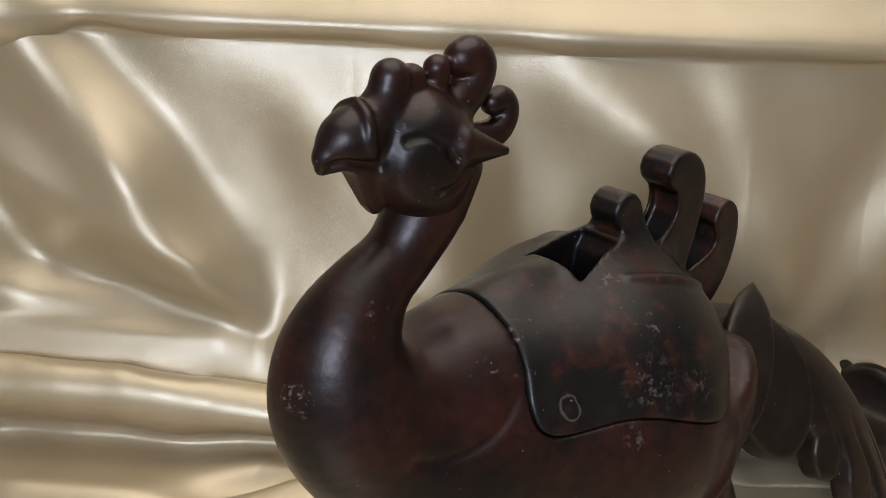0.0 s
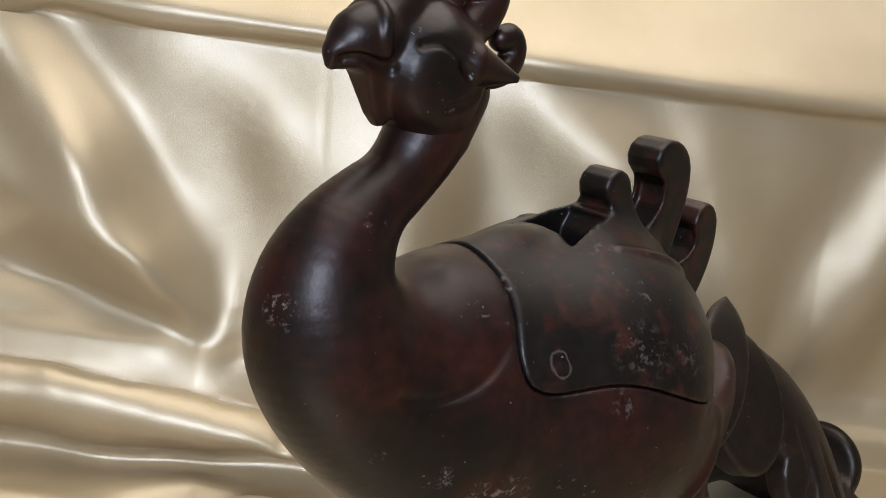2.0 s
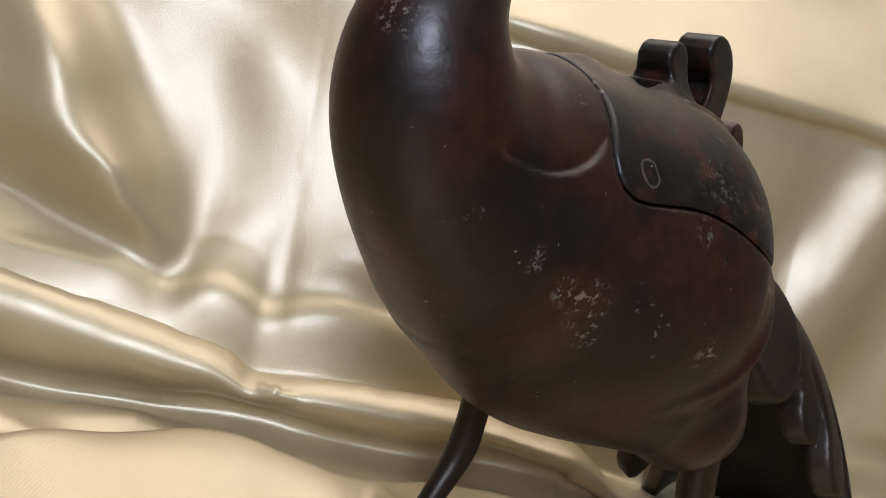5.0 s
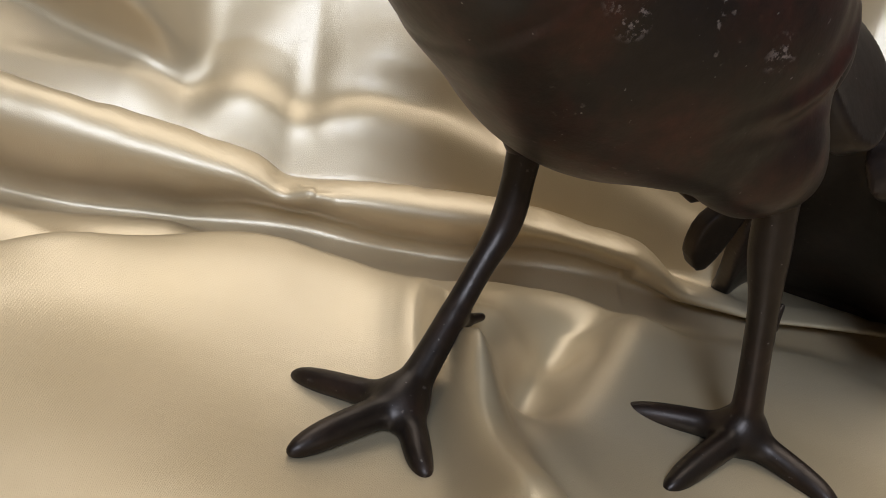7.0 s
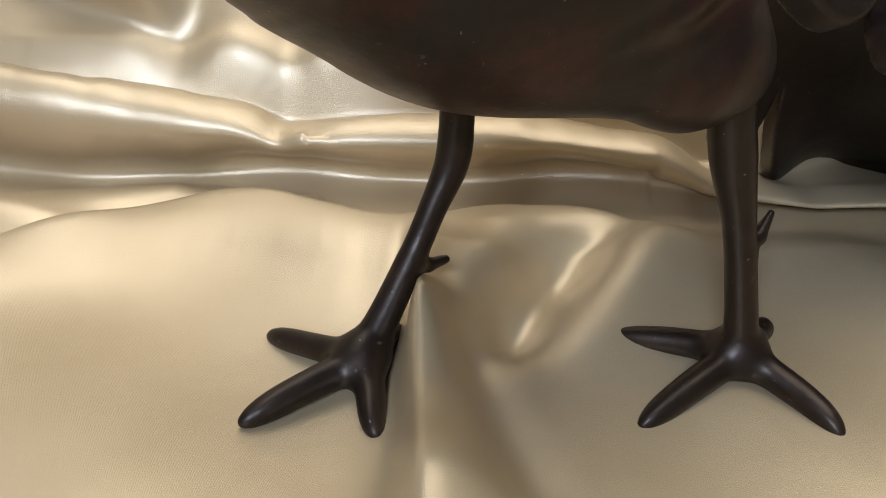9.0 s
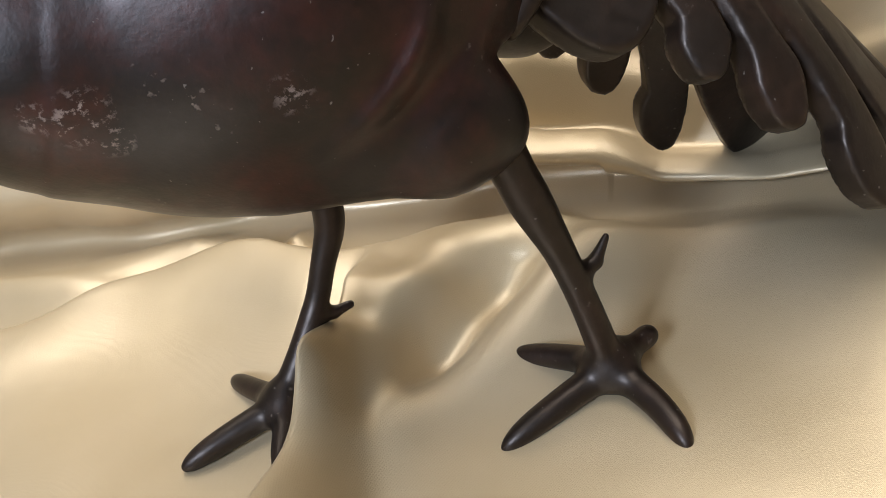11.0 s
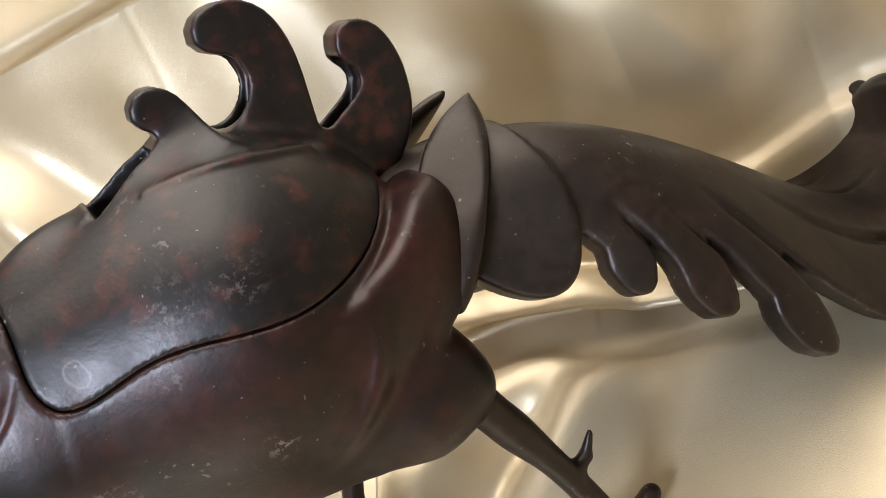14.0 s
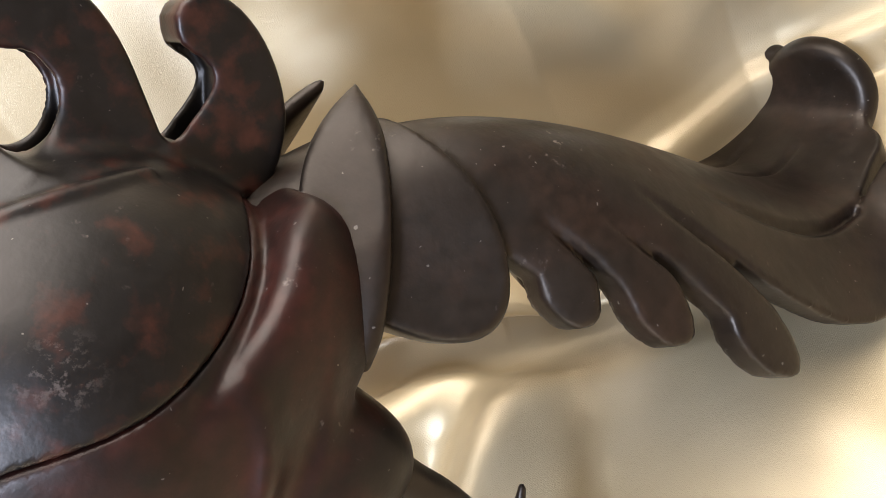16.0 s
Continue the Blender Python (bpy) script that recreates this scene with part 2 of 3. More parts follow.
# folds: from, to, width, height, skew
WALL_FOLDS = [
    ((-0.262, 0.20), (-0.200, 0.130), 0.017, 0.016, 0.0), ((-0.200, 0.130), (-0.166, 0.086), 0.015, 0.013, 0.0), ((-0.166, 0.086), (-0.152, 0.068), 0.007, 0.006, 0.0),
    ((-0.300, 0.150), (-0.190, 0.094), 0.010, 0.010, 0.0),
    ((-0.228, 0.190), (-0.180, 0.130), 0.013, -0.008, 0.0), ((-0.180, 0.130), (-0.150, 0.090), 0.012, -0.004, 0.0),
    ((-0.250, 0.086), (-0.170, 0.064), 0.009, -0.009, 0.0), ((-0.36, 0.20), (-0.29, 0.08), 0.018, 0.012, 0.0), ((-0.31, 0.19), (-0.27, 0.10), 0.012, -0.008, 0.0),
    ((-0.165, 0.190), (-0.125, 0.160), 0.018, 0.004, 0.0), ((-0.140, 0.150), (-0.120, 0.075), 0.016, -0.004, 0.0),
    ((-0.099, 0.196), (-0.093, 0.110), 0.0018, 0.00018, 0.0), ((-0.093, 0.110), (-0.089, 0.060), 0.0024, -0.0003, 0.0),
    ((-0.06, 0.19), (-0.045, 0.075), 0.018, 0.004, 0.0), ((-0.015, 0.19), (-0.010, 0.08), 0.016, -0.004, 0.0),
    ((0.005, 0.185), (0.055, 0.155), 0.016, 0.005, 0.0), ((0.055, 0.155), (0.115, 0.085), 0.015, 0.005, 0.0),
    ((0.095, 0.170), (0.118, 0.119), 0.012, 0.004, 0.0), ((0.118, 0.119), (0.142, 0.060), 0.011, 0.004, 0.0),
    ((0.175, 0.170), (0.158, 0.124), 0.014, -0.004, 0.0), ((0.158, 0.124), (0.146, 0.070), 0.011, -0.004, 0.0),
    ((0.215, 0.165), (0.185, 0.090), 0.014, 0.008, 0.0), ((0.045, 0.112), (0.110, 0.073), 0.013, -0.003, 0.0), ((0.110, 0.073), (0.170, 0.040), 0.013, -0.003, 0.0),
    ((0.26, 0.19), (0.22, 0.05), 0.014, -0.008, 0.0), ((0.31, 0.19), (0.27, 0.05), 0.014, 0.008, 0.0),
]
FLOOR_FOLDS = [
    ((-0.0320, 0.014), (-0.0290, -0.030), 0.0090, 0.020, 0.62), ((-0.0285, -0.040), (-0.0240, -0.092), 0.0105, 0.018, 0.62), ((-0.0235, -0.100), (-0.005, -0.20), 0.012, 0.010, 0.4),
    ((-0.0228, -0.004), (-0.0160, -0.036), 0.0050, -0.004, 0.0), ((-0.0155, -0.038), (0.000, -0.078), 0.0070, -0.005, 0.0),
    ((0.040, 0.068), (0.018, 0.036), 0.0095, -0.0080, 0.0), ((0.013, 0.028), (0.000, 0.003), 0.0090, -0.0085, 0.0), ((-0.004, -0.004), (-0.013, -0.030), 0.0080, -0.0075, 0.0),
    ((-0.004, 0.058), (-0.009, 0.030), 0.0085, 0.0040, 0.0), ((-0.010, 0.022), (-0.017, -0.008), 0.0065, 0.0040, 0.0), ((0.054, 0.062), (0.043, 0.036), 0.0130, 0.0055, 0.0), ((0.040, 0.028), (0.022, -0.006), 0.0120, 0.0045, 0.0),
    ((-0.125, 0.010), (-0.090, -0.020), 0.020, -0.003, 0.0), ((-0.16, -0.05), (-0.11, -0.08), 0.025, 0.004, 0.0), ((0.06, 0.03), (0.09, -0.02), 0.016, -0.002, 0.0),
    ((0.12, 0.05), (0.18, -0.05), 0.018, 0.005, 0.0), ((-0.24, 0.05), (-0.18, 0.045), 0.012, 0.008, 0.0),
]


def mesh_from(name, co, faces, material, smooth=True):
    me = bpy.data.meshes.new(name)
    n = len(faces)
    me.vertices.add(len(co))
    me.vertices.foreach_set("co", np.asarray(co, np.float32).ravel())
    me.loops.add(4 * n)
    me.loops.foreach_set("vertex_index", np.asarray(faces, np.int32).ravel())
    me.polygons.add(n)
    me.polygons.foreach_set("loop_start", np.arange(0, 4 * n, 4, dtype=np.int32))
    if smooth:
        me.polygons.foreach_set("use_smooth", np.ones(n, bool))
    me.materials.append(material)
    me.update(calc_edges=True)
    me.validate()
    return me


co, faces = cloth_sheet()
me = mesh_from("satin_cloth", co, faces, SATIN)
uvl = me.uv_layers.new(name="UVMap")
li = np.empty(len(me.loops), np.int32)
me.loops.foreach_get("vertex_index", li)
uv = np.stack([(li // NV) / NU * 0.92, (li % NV) / NV * 1.1], 1)
uvl.data.foreach_set("uv", uv.astype(np.float32).ravel())
cloth = tagged(new("satin_cloth", me), "rumpled pale gold satin cloth draped over table and backdrop", "cloth")


# ---- plain unseen room, added to close the place and bounce light ----
def plaster(name, a, b):
    m, nt, bsdf = nodes_of(name)
    co = nt.nodes.new("ShaderNodeTexCoord").outputs["Object"]
    nt.links.new(ramp(nt, noise_at(nt, co, 3, 5), (0.35, a), (0.65, b)), bsdf.inputs["Base Color"])
    bsdf.inputs["Roughness"].default_value = 0.85
    nt.links.new(bump(nt, noise_at(nt, co, 60, 4), 0.2, 0.002), bsdf.inputs["Normal"])
    return m


PLASTER, BOARD = plaster("plaster", (0.44, 0.42, 0.38), (0.50, 0.47, 0.43)), plaster("floor_board", (0.26, 0.19, 0.13), (0.34, 0.25, 0.17))


def slab(name, lo, hi, material, label, category):
    bm = bmesh.new()
    bmesh.ops.create_cube(bm, size=1.0)
    for v in bm.verts:
        v.co = [lo[k] + (v.co[k] + 0.5) * (hi[k] - lo[k]) for k in range(3)]
    me = bpy.data.meshes.new(name)
    bm.to_mesh(me)
    bm.free()
    me.materials.append(material)
    return tagged(new(name, me), label, category, kind="structure")


slab("floor", (-2.0, -2.0, -0.13), (2.0, 2.0, -0.03), BOARD, "unseen plain brown surface added under the satin cloth", "floor")
slab("ceiling", (-2.0, -2.0, 2.30), (2.0, 2.0, 2.40), PLASTER, "unseen plain pale plaster ceiling added to bounce light", "ceiling")
slab("wall_north", (-2.0, 2.0, -0.13), (2.0, 2.1, 2.40), PLASTER, "unseen plain pale plaster wall added to bounce light", "wall")
slab("wall_south", (-2.0, -2.1, -0.13), (2.0, -2.0, 2.40), PLASTER, "unseen plain pale plaster wall added to bounce light", "wall")
slab("wall_east", (2.0, -2.1, -0.13), (2.1, 2.1, 2.40), PLASTER, "unseen plain pale plaster wall added to bounce light", "wall")
slab("wall_west", (-2.1, -2.1, -0.13), (-2.0, 2.1, 2.40), PLASTER, "unseen plain pale plaster wall added to bounce light", "wall")

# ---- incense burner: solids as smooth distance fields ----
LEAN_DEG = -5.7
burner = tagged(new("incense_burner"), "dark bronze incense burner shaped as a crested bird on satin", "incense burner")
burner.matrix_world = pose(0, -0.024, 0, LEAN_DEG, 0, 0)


def smin(a, b, k):
    h = np.clip(0.5 + 0.5 * (b - a) / k, 0, 1)
    return b + (a - b) * h - k * h * (1 - h)


def smax(a, b, k):
    return -smin(-a, -b, k)


def ball(p, c, r, turn=None):
    """An ellipsoid with centre c and radii r, turned by Euler degrees."""
    q = p - np.array(c)
    if turn:
        q = q @ np.array(Euler([radians(v) for v in turn]).to_matrix())
    r = np.array(r if hasattr(r, "__len__") else (r, r, r), float)
    k = np.linalg.norm(q / r, axis=-1)
    return (k - 1) * k / np.maximum(np.linalg.norm(q / r**2, axis=-1), 1e-9)


def cone(p, a, b, ra, rb, flat=1.0):
    a, b = np.array(a), np.array(b)
    d = b - a
    t = np.clip(((p - a) @ d) / (d @ d), 0, 1)
    q = p - a - t[..., None] * d
    if flat != 1.0:
        q = q * np.array((1, flat, 1))
    return np.linalg.norm(q, axis=-1) - (ra + (rb - ra) * t)


def boxed(p, pts, reach, fn):
    """fn(p) near the box round pts, the distance from the box elsewhere."""
    q = np.array(pts)
    lo, hi = q[:, :3].min(0) - q[:, 3].max(), q[:, :3].max(0) + q[:, 3].max()
    d = np.linalg.norm(np.maximum(np.maximum(lo - p, p - hi), 0), axis=-1)
    m = d < reach
    out = d.astype(float)
    if m.any():
        out[m] = fn(p[m])
    return out


def chain(p, pts, k=0.0):
    """Round cones through (x, y, z, radius) points."""
    def f(q):
        f = None
        for m, n in zip(pts[:-1], pts[1:]):
            g = cone(q, m[:3], n[:3], m[3], n[3])
            f = g if f is None else (smin(f, g, k) if k else np.minimum(f, g))
        return f
    return boxed(p, pts, 0.03, f)


def rounded(pts, n=24):
    return [tuple(v) for v in smooth_line(pts, n, 3)]


def poly2d(p, pts):
    """Signed distance, in x and z, to a closed outline."""
    v = np.array(pts)
    x, z = p[..., 0], p[..., 2]
    best, inside = np.full(x.shape, 1e9), np.zeros(x.shape, bool)
    for (x0, z0), (x1, z1) in zip(v, np.roll(v, -1, axis=0)):
        dx, dz = x1 - x0, z1 - z0
        t = np.clip(((x - x0) * dx + (z - z0) * dz) / (dx * dx + dz * dz + 1e-18), 0, 1)
        best = np.minimum(best, (x - x0 - t * dx) ** 2 + (z - z0 - t * dz) ** 2)
        hit = ((z0 > z) != (z1 > z)) & (x < dx * (z - z0) / (dz if abs(dz) > 1e-12 else 1e-12) + x0)
        inside ^= hit
    return np.where(inside, -1, 1) * np.sqrt(best)


def net(fn, lo, hi, h):
    """The surface fn = 0 as quads, one vertex in each cell that it crosses."""
    ax = [np.arange(a, b + h, h) for a, b in zip(lo, hi)]
    shape = [len(a) for a in ax]
    B = 6
    nb = [-(-n // B) for n in shape]
    mid = fn(np.stack(np.meshgrid(*[lo[k] + (np.arange(nb[k]) * B + B / 2) * h for k in range(3)], indexing="ij"), -1))
    F = np.repeat(np.repeat(np.repeat(np.where(mid < 0, -1.0, 1.0), B, 0), B, 1), B, 2).astype(np.float32)
    near = np.argwhere(np.abs(mid) < 1.35 * B * h)
    own = np.stack(np.meshgrid(*[np.arange(B)] * 3, indexing="ij"), -1).reshape(-1, 3)
    for i in range(0, len(near), 1500):
        at = (near[i : i + 1500, None] * B + own).reshape(-1, 3)
        F[tuple(at.T)] = fn(at * h + np.array(lo))
    inn = F < 0
    nx, ny, nz = F.shape
    corner = [(i, j, k) for i in (0, 1) for j in (0, 1) for k in (0, 1)]
    cnt = sum(inn[i : nx - 1 + i, j : ny - 1 + j, k : nz - 1 + k].astype(np.int8) for i, j, k in corner)
    cells = np.argwhere((cnt > 0) & (cnt < 8))
    ids = np.full((nx - 1, ny - 1, nz - 1), -1, np.int64)
    ids[tuple(cells.T)] = np.arange(len(cells))
    acc, num = np.zeros((len(cells), 3)), np.zeros(len(cells))
    for a in range(8):
        for b in range(a + 1, 8):
            ca, cb = np.array(corner[a]), np.array(corner[b])
            if abs(ca - cb).sum() != 1:
                continue
            fa, fb = F[tuple((cells + ca).T)], F[tuple((cells + cb).T)]
            m = (fa < 0) != (fb < 0)
            t = np.where(m, fa / np.where(m, fa - fb, 1), 0)
            acc += np.where(m[:, None], ca + t[:, None] * (cb - ca), 0)
            num += m
    co = (cells + acc / num[:, None]) * h + np.array(lo)
    quads = []
    for axis in range(3):
        lo_s, hi_s = [slice(None)] * 3, [slice(None)] * 3
        lo_s[axis], hi_s[axis] = slice(0, -1), slice(1, None)
        sgn = inn[tuple(lo_s)] != inn[tuple(hi_s)]
        e = np.argwhere(sgn)
        o = [k for k in range(3) if k != axis]
        ok = (e[:, o[0]] > 0) & (e[:, o[1]] > 0) & (e[:, o[0]] < F.shape[o[0]] - 1) & (e[:, o[1]] < F.shape[o[1]] - 1)
        e = e[ok]
        q = []
        for d0, d1 in ((1, 1), (0, 1), (0, 0), (1, 0)):
            c = e.copy()
            c[:, o[0]] -= d0
            c[:, o[1]] -= d1
            q.append(ids[tuple(c.T)])
        q = np.stack(q, 1)
        flip = inn[tuple(e.T)] == (axis == 1)
        q[flip] = q[flip][:, ::-1]
        quads.append(q)
    for _ in range(2):
        f0 = fn(co)
        gr = np.stack([(fn(co + 2e-4 * v) - f0) / 2e-4 for v in np.eye(3)], -1)
        step = -f0[:, None] * gr / np.maximum((gr**2).sum(-1, keepdims=True), 0.2)
        co = co + np.clip(step, -0.5 * h, 0.5 * h)
    return co, np.concatenate(quads)


def part(name, geometry, material, parent, label=""):
    co, faces = geometry
    ob = new(name, mesh_from(name, co, faces, material))
    ob.parent = parent
    return tagged(ob, label)


# outline of the lid, seen from the side
SEAM = [(-0.0610, 0.1950), (-0.0604, 0.1870), (-0.0602, 0.1810), (-0.0628, 0.1735), (-0.0658, 0.1660), (-0.0647, 0.1588), (-0.0585, 0.1562), (-0.0500, 0.1565), (-0.0410, 0.1571), (-0.0310, 0.1553), (-0.0205, 0.1509), (-0.0080, 0.1456), (0.0045, 0.1421), (0.0165, 0.1408), (0.0270, 0.1430), (0.0350, 0.1465), (0.0500, 0.1470), (0.0500, 0.2300), (-0.0550, 0.2150)]
SEAM_LINE = [tuple(v) for v in smooth_line(SEAM + SEAM[:1], 110, 2)]
NECK = [(-0.0720, 0, 0.2300, 0.0110), (-0.0773, 0, 0.2196, 0.0107), (-0.0860, 0, 0.2089, 0.0090), (-0.0966, 0, 0.2030, 0.0104), (-0.1045, 0, 0.1940, 0.0140), (-0.1080, 0, 0.1826, 0.0176), (-0.1045, 0, 0.1684, 0.0219), (-0.0914, 0, 0.1516, 0.0249), (-0.0711, 0, 0.1414, 0.0318)]
NECK_LINE = rounded(NECK, 44)


def slim(p):
    """Draws the flanks in towards the rump."""
    a = np.clip((p[..., 0] + 0.014) / 0.038, 0, 1)
    b = np.clip((p[..., 2] - 0.090) / 0.024, 0, 1)
    c = 1 - 0.5 * np.clip((p[..., 2] - 0.138) / 0.02, 0, 1)
    k = 1 + 0.17 * a * a * (3 - 2 * a) * b * b * (3 - 2 * b) * c
    return np.stack([p[..., 0], p[..., 1] * k, p[..., 2]], -1)


def trunk(p):
    """Body and neck before the lid is cut out."""
    p = slim(p)
    f = ball(p, (-0.0123, 0, 0.1340), (0.0535, 0.0526, 0.0542), (0, 6.6, 0))
    f = smin(f, ball(p, (-0.0559, 0, 0.1407), (0.0518, 0.0313, 0.0392), (0, 49.3, 0)), 0.025)
    f = smin(f, ball(p, (-0.0440, 0, 0.1605), (0.0280, 0.0110, 0.0296)), 0.006)
    return smin(f, chain(p, NECK_LINE), 0.010)


def mirror(p):
    return np.stack([p[..., 0], -np.abs(p[..., 1]), p[..., 2]], -1)


def groove(p, f, pts, r, k=0.0015):
    return smax(f, -chain(p, rounded([(*q, r) for q in pts], 20)), k)


WING = [(0.0200, 0.1660), (0.0300, 0.1610), (0.0375, 0.1545), (0.0435, 0.1490), (0.0490, 0.1410), (0.0515, 0.1305), (0.0490, 0.1205), (0.0420, 0.1120), (0.0300, 0.1080), (0.0141, 0.1072), (0.0000, 0.1064), (-0.0150, 0.1010), (-0.0300, 0.0980), (-0.0200, 0.1660)]
WING_LINE = [tuple(v) for v in smooth_line(WING + WING[:1], 70, 2)]
# raised quills that sweep forward under the wing
QUILLS = [
    [(0.0088, 0.1365, 0.0002), (0.0060, 0.1265, 0.0019), (-0.0025, 0.1167, 0.0025), (-0.0160, 0.1080, 0.0019), (-0.0300, 0.1020, 0.0002)],
    [(0.0245, 0.1190, 0.0002), (0.0175, 0.1120, 0.0014), (0.0040, 0.1045, 0.0018), (-0.0120, 0.0985, 0.0013), (-0.0260, 0.0955, 0.0002)],
]


def quill(p, pts):
    """How far a raised line through (x, z, height) stands out, seen from the side."""
    line = smooth_line(pts, 16, 2)
    x, z = p[..., 0], p[..., 2]
    out = np.zeros(x.shape)
    for (x0, z0, h0), (x1, z1, h1) in zip(line[:-1], line[1:]):
        dx, dz = x1 - x0, z1 - z0
        t = np.clip(((x - x0) * dx + (z - z0) * dz) / (dx * dx + dz * dz), 0, 1)
        g = np.hypot(x - x0 - t * dx, z - z0 - t * dz)
        side = (x - x0) * dz - (z - z0) * dx
        w = np.where(side > 0, 0.0026, 0.0048)
        out = np.maximum(out, (h0 + (h1 - h0) * t) * np.exp(-((g / w) ** 2)))
    return out


def body(p):
    m = mirror(p)
    f = trunk(p)
    # folded wing tips raised over the rump
    wing = smax(ball(slim(p), (0.0072, 0, 0.1290), (0.0530, 0.0538, 0.0500)), poly2d(p, WING_LINE), 0.003)
    wing = smax(wing, 0.0038 - poly2d(p, SEAM_LINE), 0.006)
    f = smin(f, wing, 0.0012)
    under = ball(slim(p), (-0.0080, 0, 0.1160), (0.0300, 0.0465, 0.0340), (0, 30, 0))
    f = smin(f, under, 0.004)
    f = f - np.where(np.abs(p[..., 1]) > 0.02, sum(quill(p, q) for q in QUILLS), 0)
    thigh = smin(ball(p, (0.0065, -0.0290, 0.0975), (0.0205, 0.0190, 0.0210), (0, -28, 0)), chain(p, [(0.008, -0.032, 0.0925, 0.0150), (0.0160, -0.0350, 0.0895, 0.0108)]), 0.006)
    thigh = np.minimum(thigh, smin(ball(p, (-0.0080, 0.0270, 0.0980), (0.0180, 0.0165, 0.0160)), chain(p, [(-0.0130, 0.0285, 0.0930, 0.0095), (-0.0158, 0.0300, 0.0858, 0.0068)]), 0.004))
    f = smin(f, thigh, 0.004)
    f = smin(f, chain(p, [(0.0060, -0.0300, 0.0930, 0.0140), (-0.0120, -0.0270, 0.0955, 0.0130), (-0.0320, -0.0180, 0.1000, 0.0110)]), 0.010)
    f = smax(f, -(poly2d(p, SEAM_LINE) - 0.0004), 0.0010)
    # the lobe of the breast, outlined by a cut crescent
    f = groove(m, f, [(-0.1012, -0.0230, 0.1632), (-0.0939, -0.0245, 0.1609), (-0.0859, -0.0263, 0.1607), (-0.0774, -0.0275, 0.1632), (-0.0707, -0.0268, 0.1678), (-0.0672, -0.0262, 0.1715)], 0.0012)
    return f


WATTLE = [(-0.1018, 0.2385), (-0.1000, 0.2340), (-0.0980, 0.2290), (-0.0965, 0.2252), (-0.0945, 0.2226), (-0.0925, 0.2226), (-0.0900, 0.2270), (-0.0870, 0.2330), (-0.0880, 0.2400)]


def head(p):
    m = mirror(p)
    f = smax(ball(m, (-0.0815, -0.0030, 0.2345), (0.0132, 0.0118, 0.0132)), np.abs(p[..., 1]) - 0.0128, 0.004)
    f = smin(f, ball(p, (-0.0765, 0, 0.2395), (0.0128, 0.0108, 0.0095)), 0.006)
    f = smin(f, chain(p, [(-0.0757, 0, 0.2205, 0.0100), (-0.0775, 0, 0.2290, 0.0120)]), 0.005)
    f = smin(f, chain(p, [(-0.0800, 0, 0.2440, 0.0078), (-0.0930, 0, 0.2440, 0.0052), (-0.0950, 0, 0.2370, 0.0046)]), 0.005)
    beak = smin(ball(p, (-0.0975, 0, 0.2432), (0.0098, 0.0076, 0.0074), (0, -18, 0)), chain(p, [(-0.1015, 0, 0.2420, 0.0052), (-0.1060, 0, 0.2395, 0.0034), (-0.1074, 0, 0.2376, 0.0018)]), 0.003)
    f = smin(f, beak, 0.0012)
    wattle = smax(poly2d(p, WATTLE), np.abs(p[..., 1]) - 0.0050 + 0.20 * np.clip(0.2370 - p[..., 2], 0, 0.015), 0.0016)
    f = smin(f, wattle, 0.0020)
    f = smin(f, ball(p, (-0.0905, 0, 0.2485), (0.0048, 0.0054, 0.0046)), 0.002)
    f = smin(f, chain(p, [(-0.0885, 0, 0.2485, 0.0052), (-0.0865, 0, 0.2545, 0.0050)]), 0.0015)
    f = smin(f, chain(p, [(-0.0820, 0, 0.2480, 0.0042), (-0.0805, 0, 0.2535, 0.0038)]), 0.0012)
    f = smin(f, chain(p, [(-0.0735, 0, 0.2460, 0.0034), (-0.0725, 0, 0.2510, 0.0030), (-0.0722, 0, 0.2545, 0.0036)]), 0.002)
    f = smin(f, chain(p, rounded([(-0.0690, 0, 0.2430, 0.0056), (-0.0625, 0, 0.2475, 0.0055), (-0.0592, 0, 0.2525, 0.0056), (-0.0605, 0, 0.2562, 0.0055), (-0.0638, 0, 0.2556, 0.0050)], 20)), 0.002)
    f = smin(f, chain(p, rounded([(-0.0640, 0, 0.2345, 0.0045), (-0.0520, 0, 0.2335, 0.0040), (-0.0478, 0, 0.2390, 0.0036), (-0.0500, 0, 0.2435, 0.0036), (-0.0535, 0, 0.2425, 0.0034)], 20)), 0.002)
    f = smin(f, chain(m, [(-0.0735, -0.0100, 0.2375, 0.0058), (-0.0620, -0.0135, 0.2345, 0.0012)]), 0.0015)
    f = groove(m, f, [(-0.0890, -0.0095, 0.2421), (-0.0868, -0.0104, 0.2426), (-0.0849, -0.0112, 0.2423), (-0.0826, -0.0121, 0.2410), (-0.0807, -0.0128, 0.2392), (-0.0782, -0.0136, 0.2360)], 0.0010, 0.0016)
    f = smin(f, chain(m, rounded([(-0.0878, -0.0090, 0.2408, 0.0008), (-0.0845, -0.0103, 0.2408, 0.0012), (-0.0812, -0.0115, 0.2385, 0.0010)], 12)), 0.0015)
    f = groove(m, f, [(-0.0830, -0.0130, 0.2281), (-0.0800, -0.0134, 0.2283), (-0.0776, -0.0135, 0.2290), (-0.0752, -0.0131, 0.2302), (-0.0738, -0.0129, 0.2318)], 0.0009, 0.0014)
    f = smin(f, ball(m, (-0.0738, -0.0108, 0.2312), (0.0022, 0.0022, 0.0026)), 0.0012)
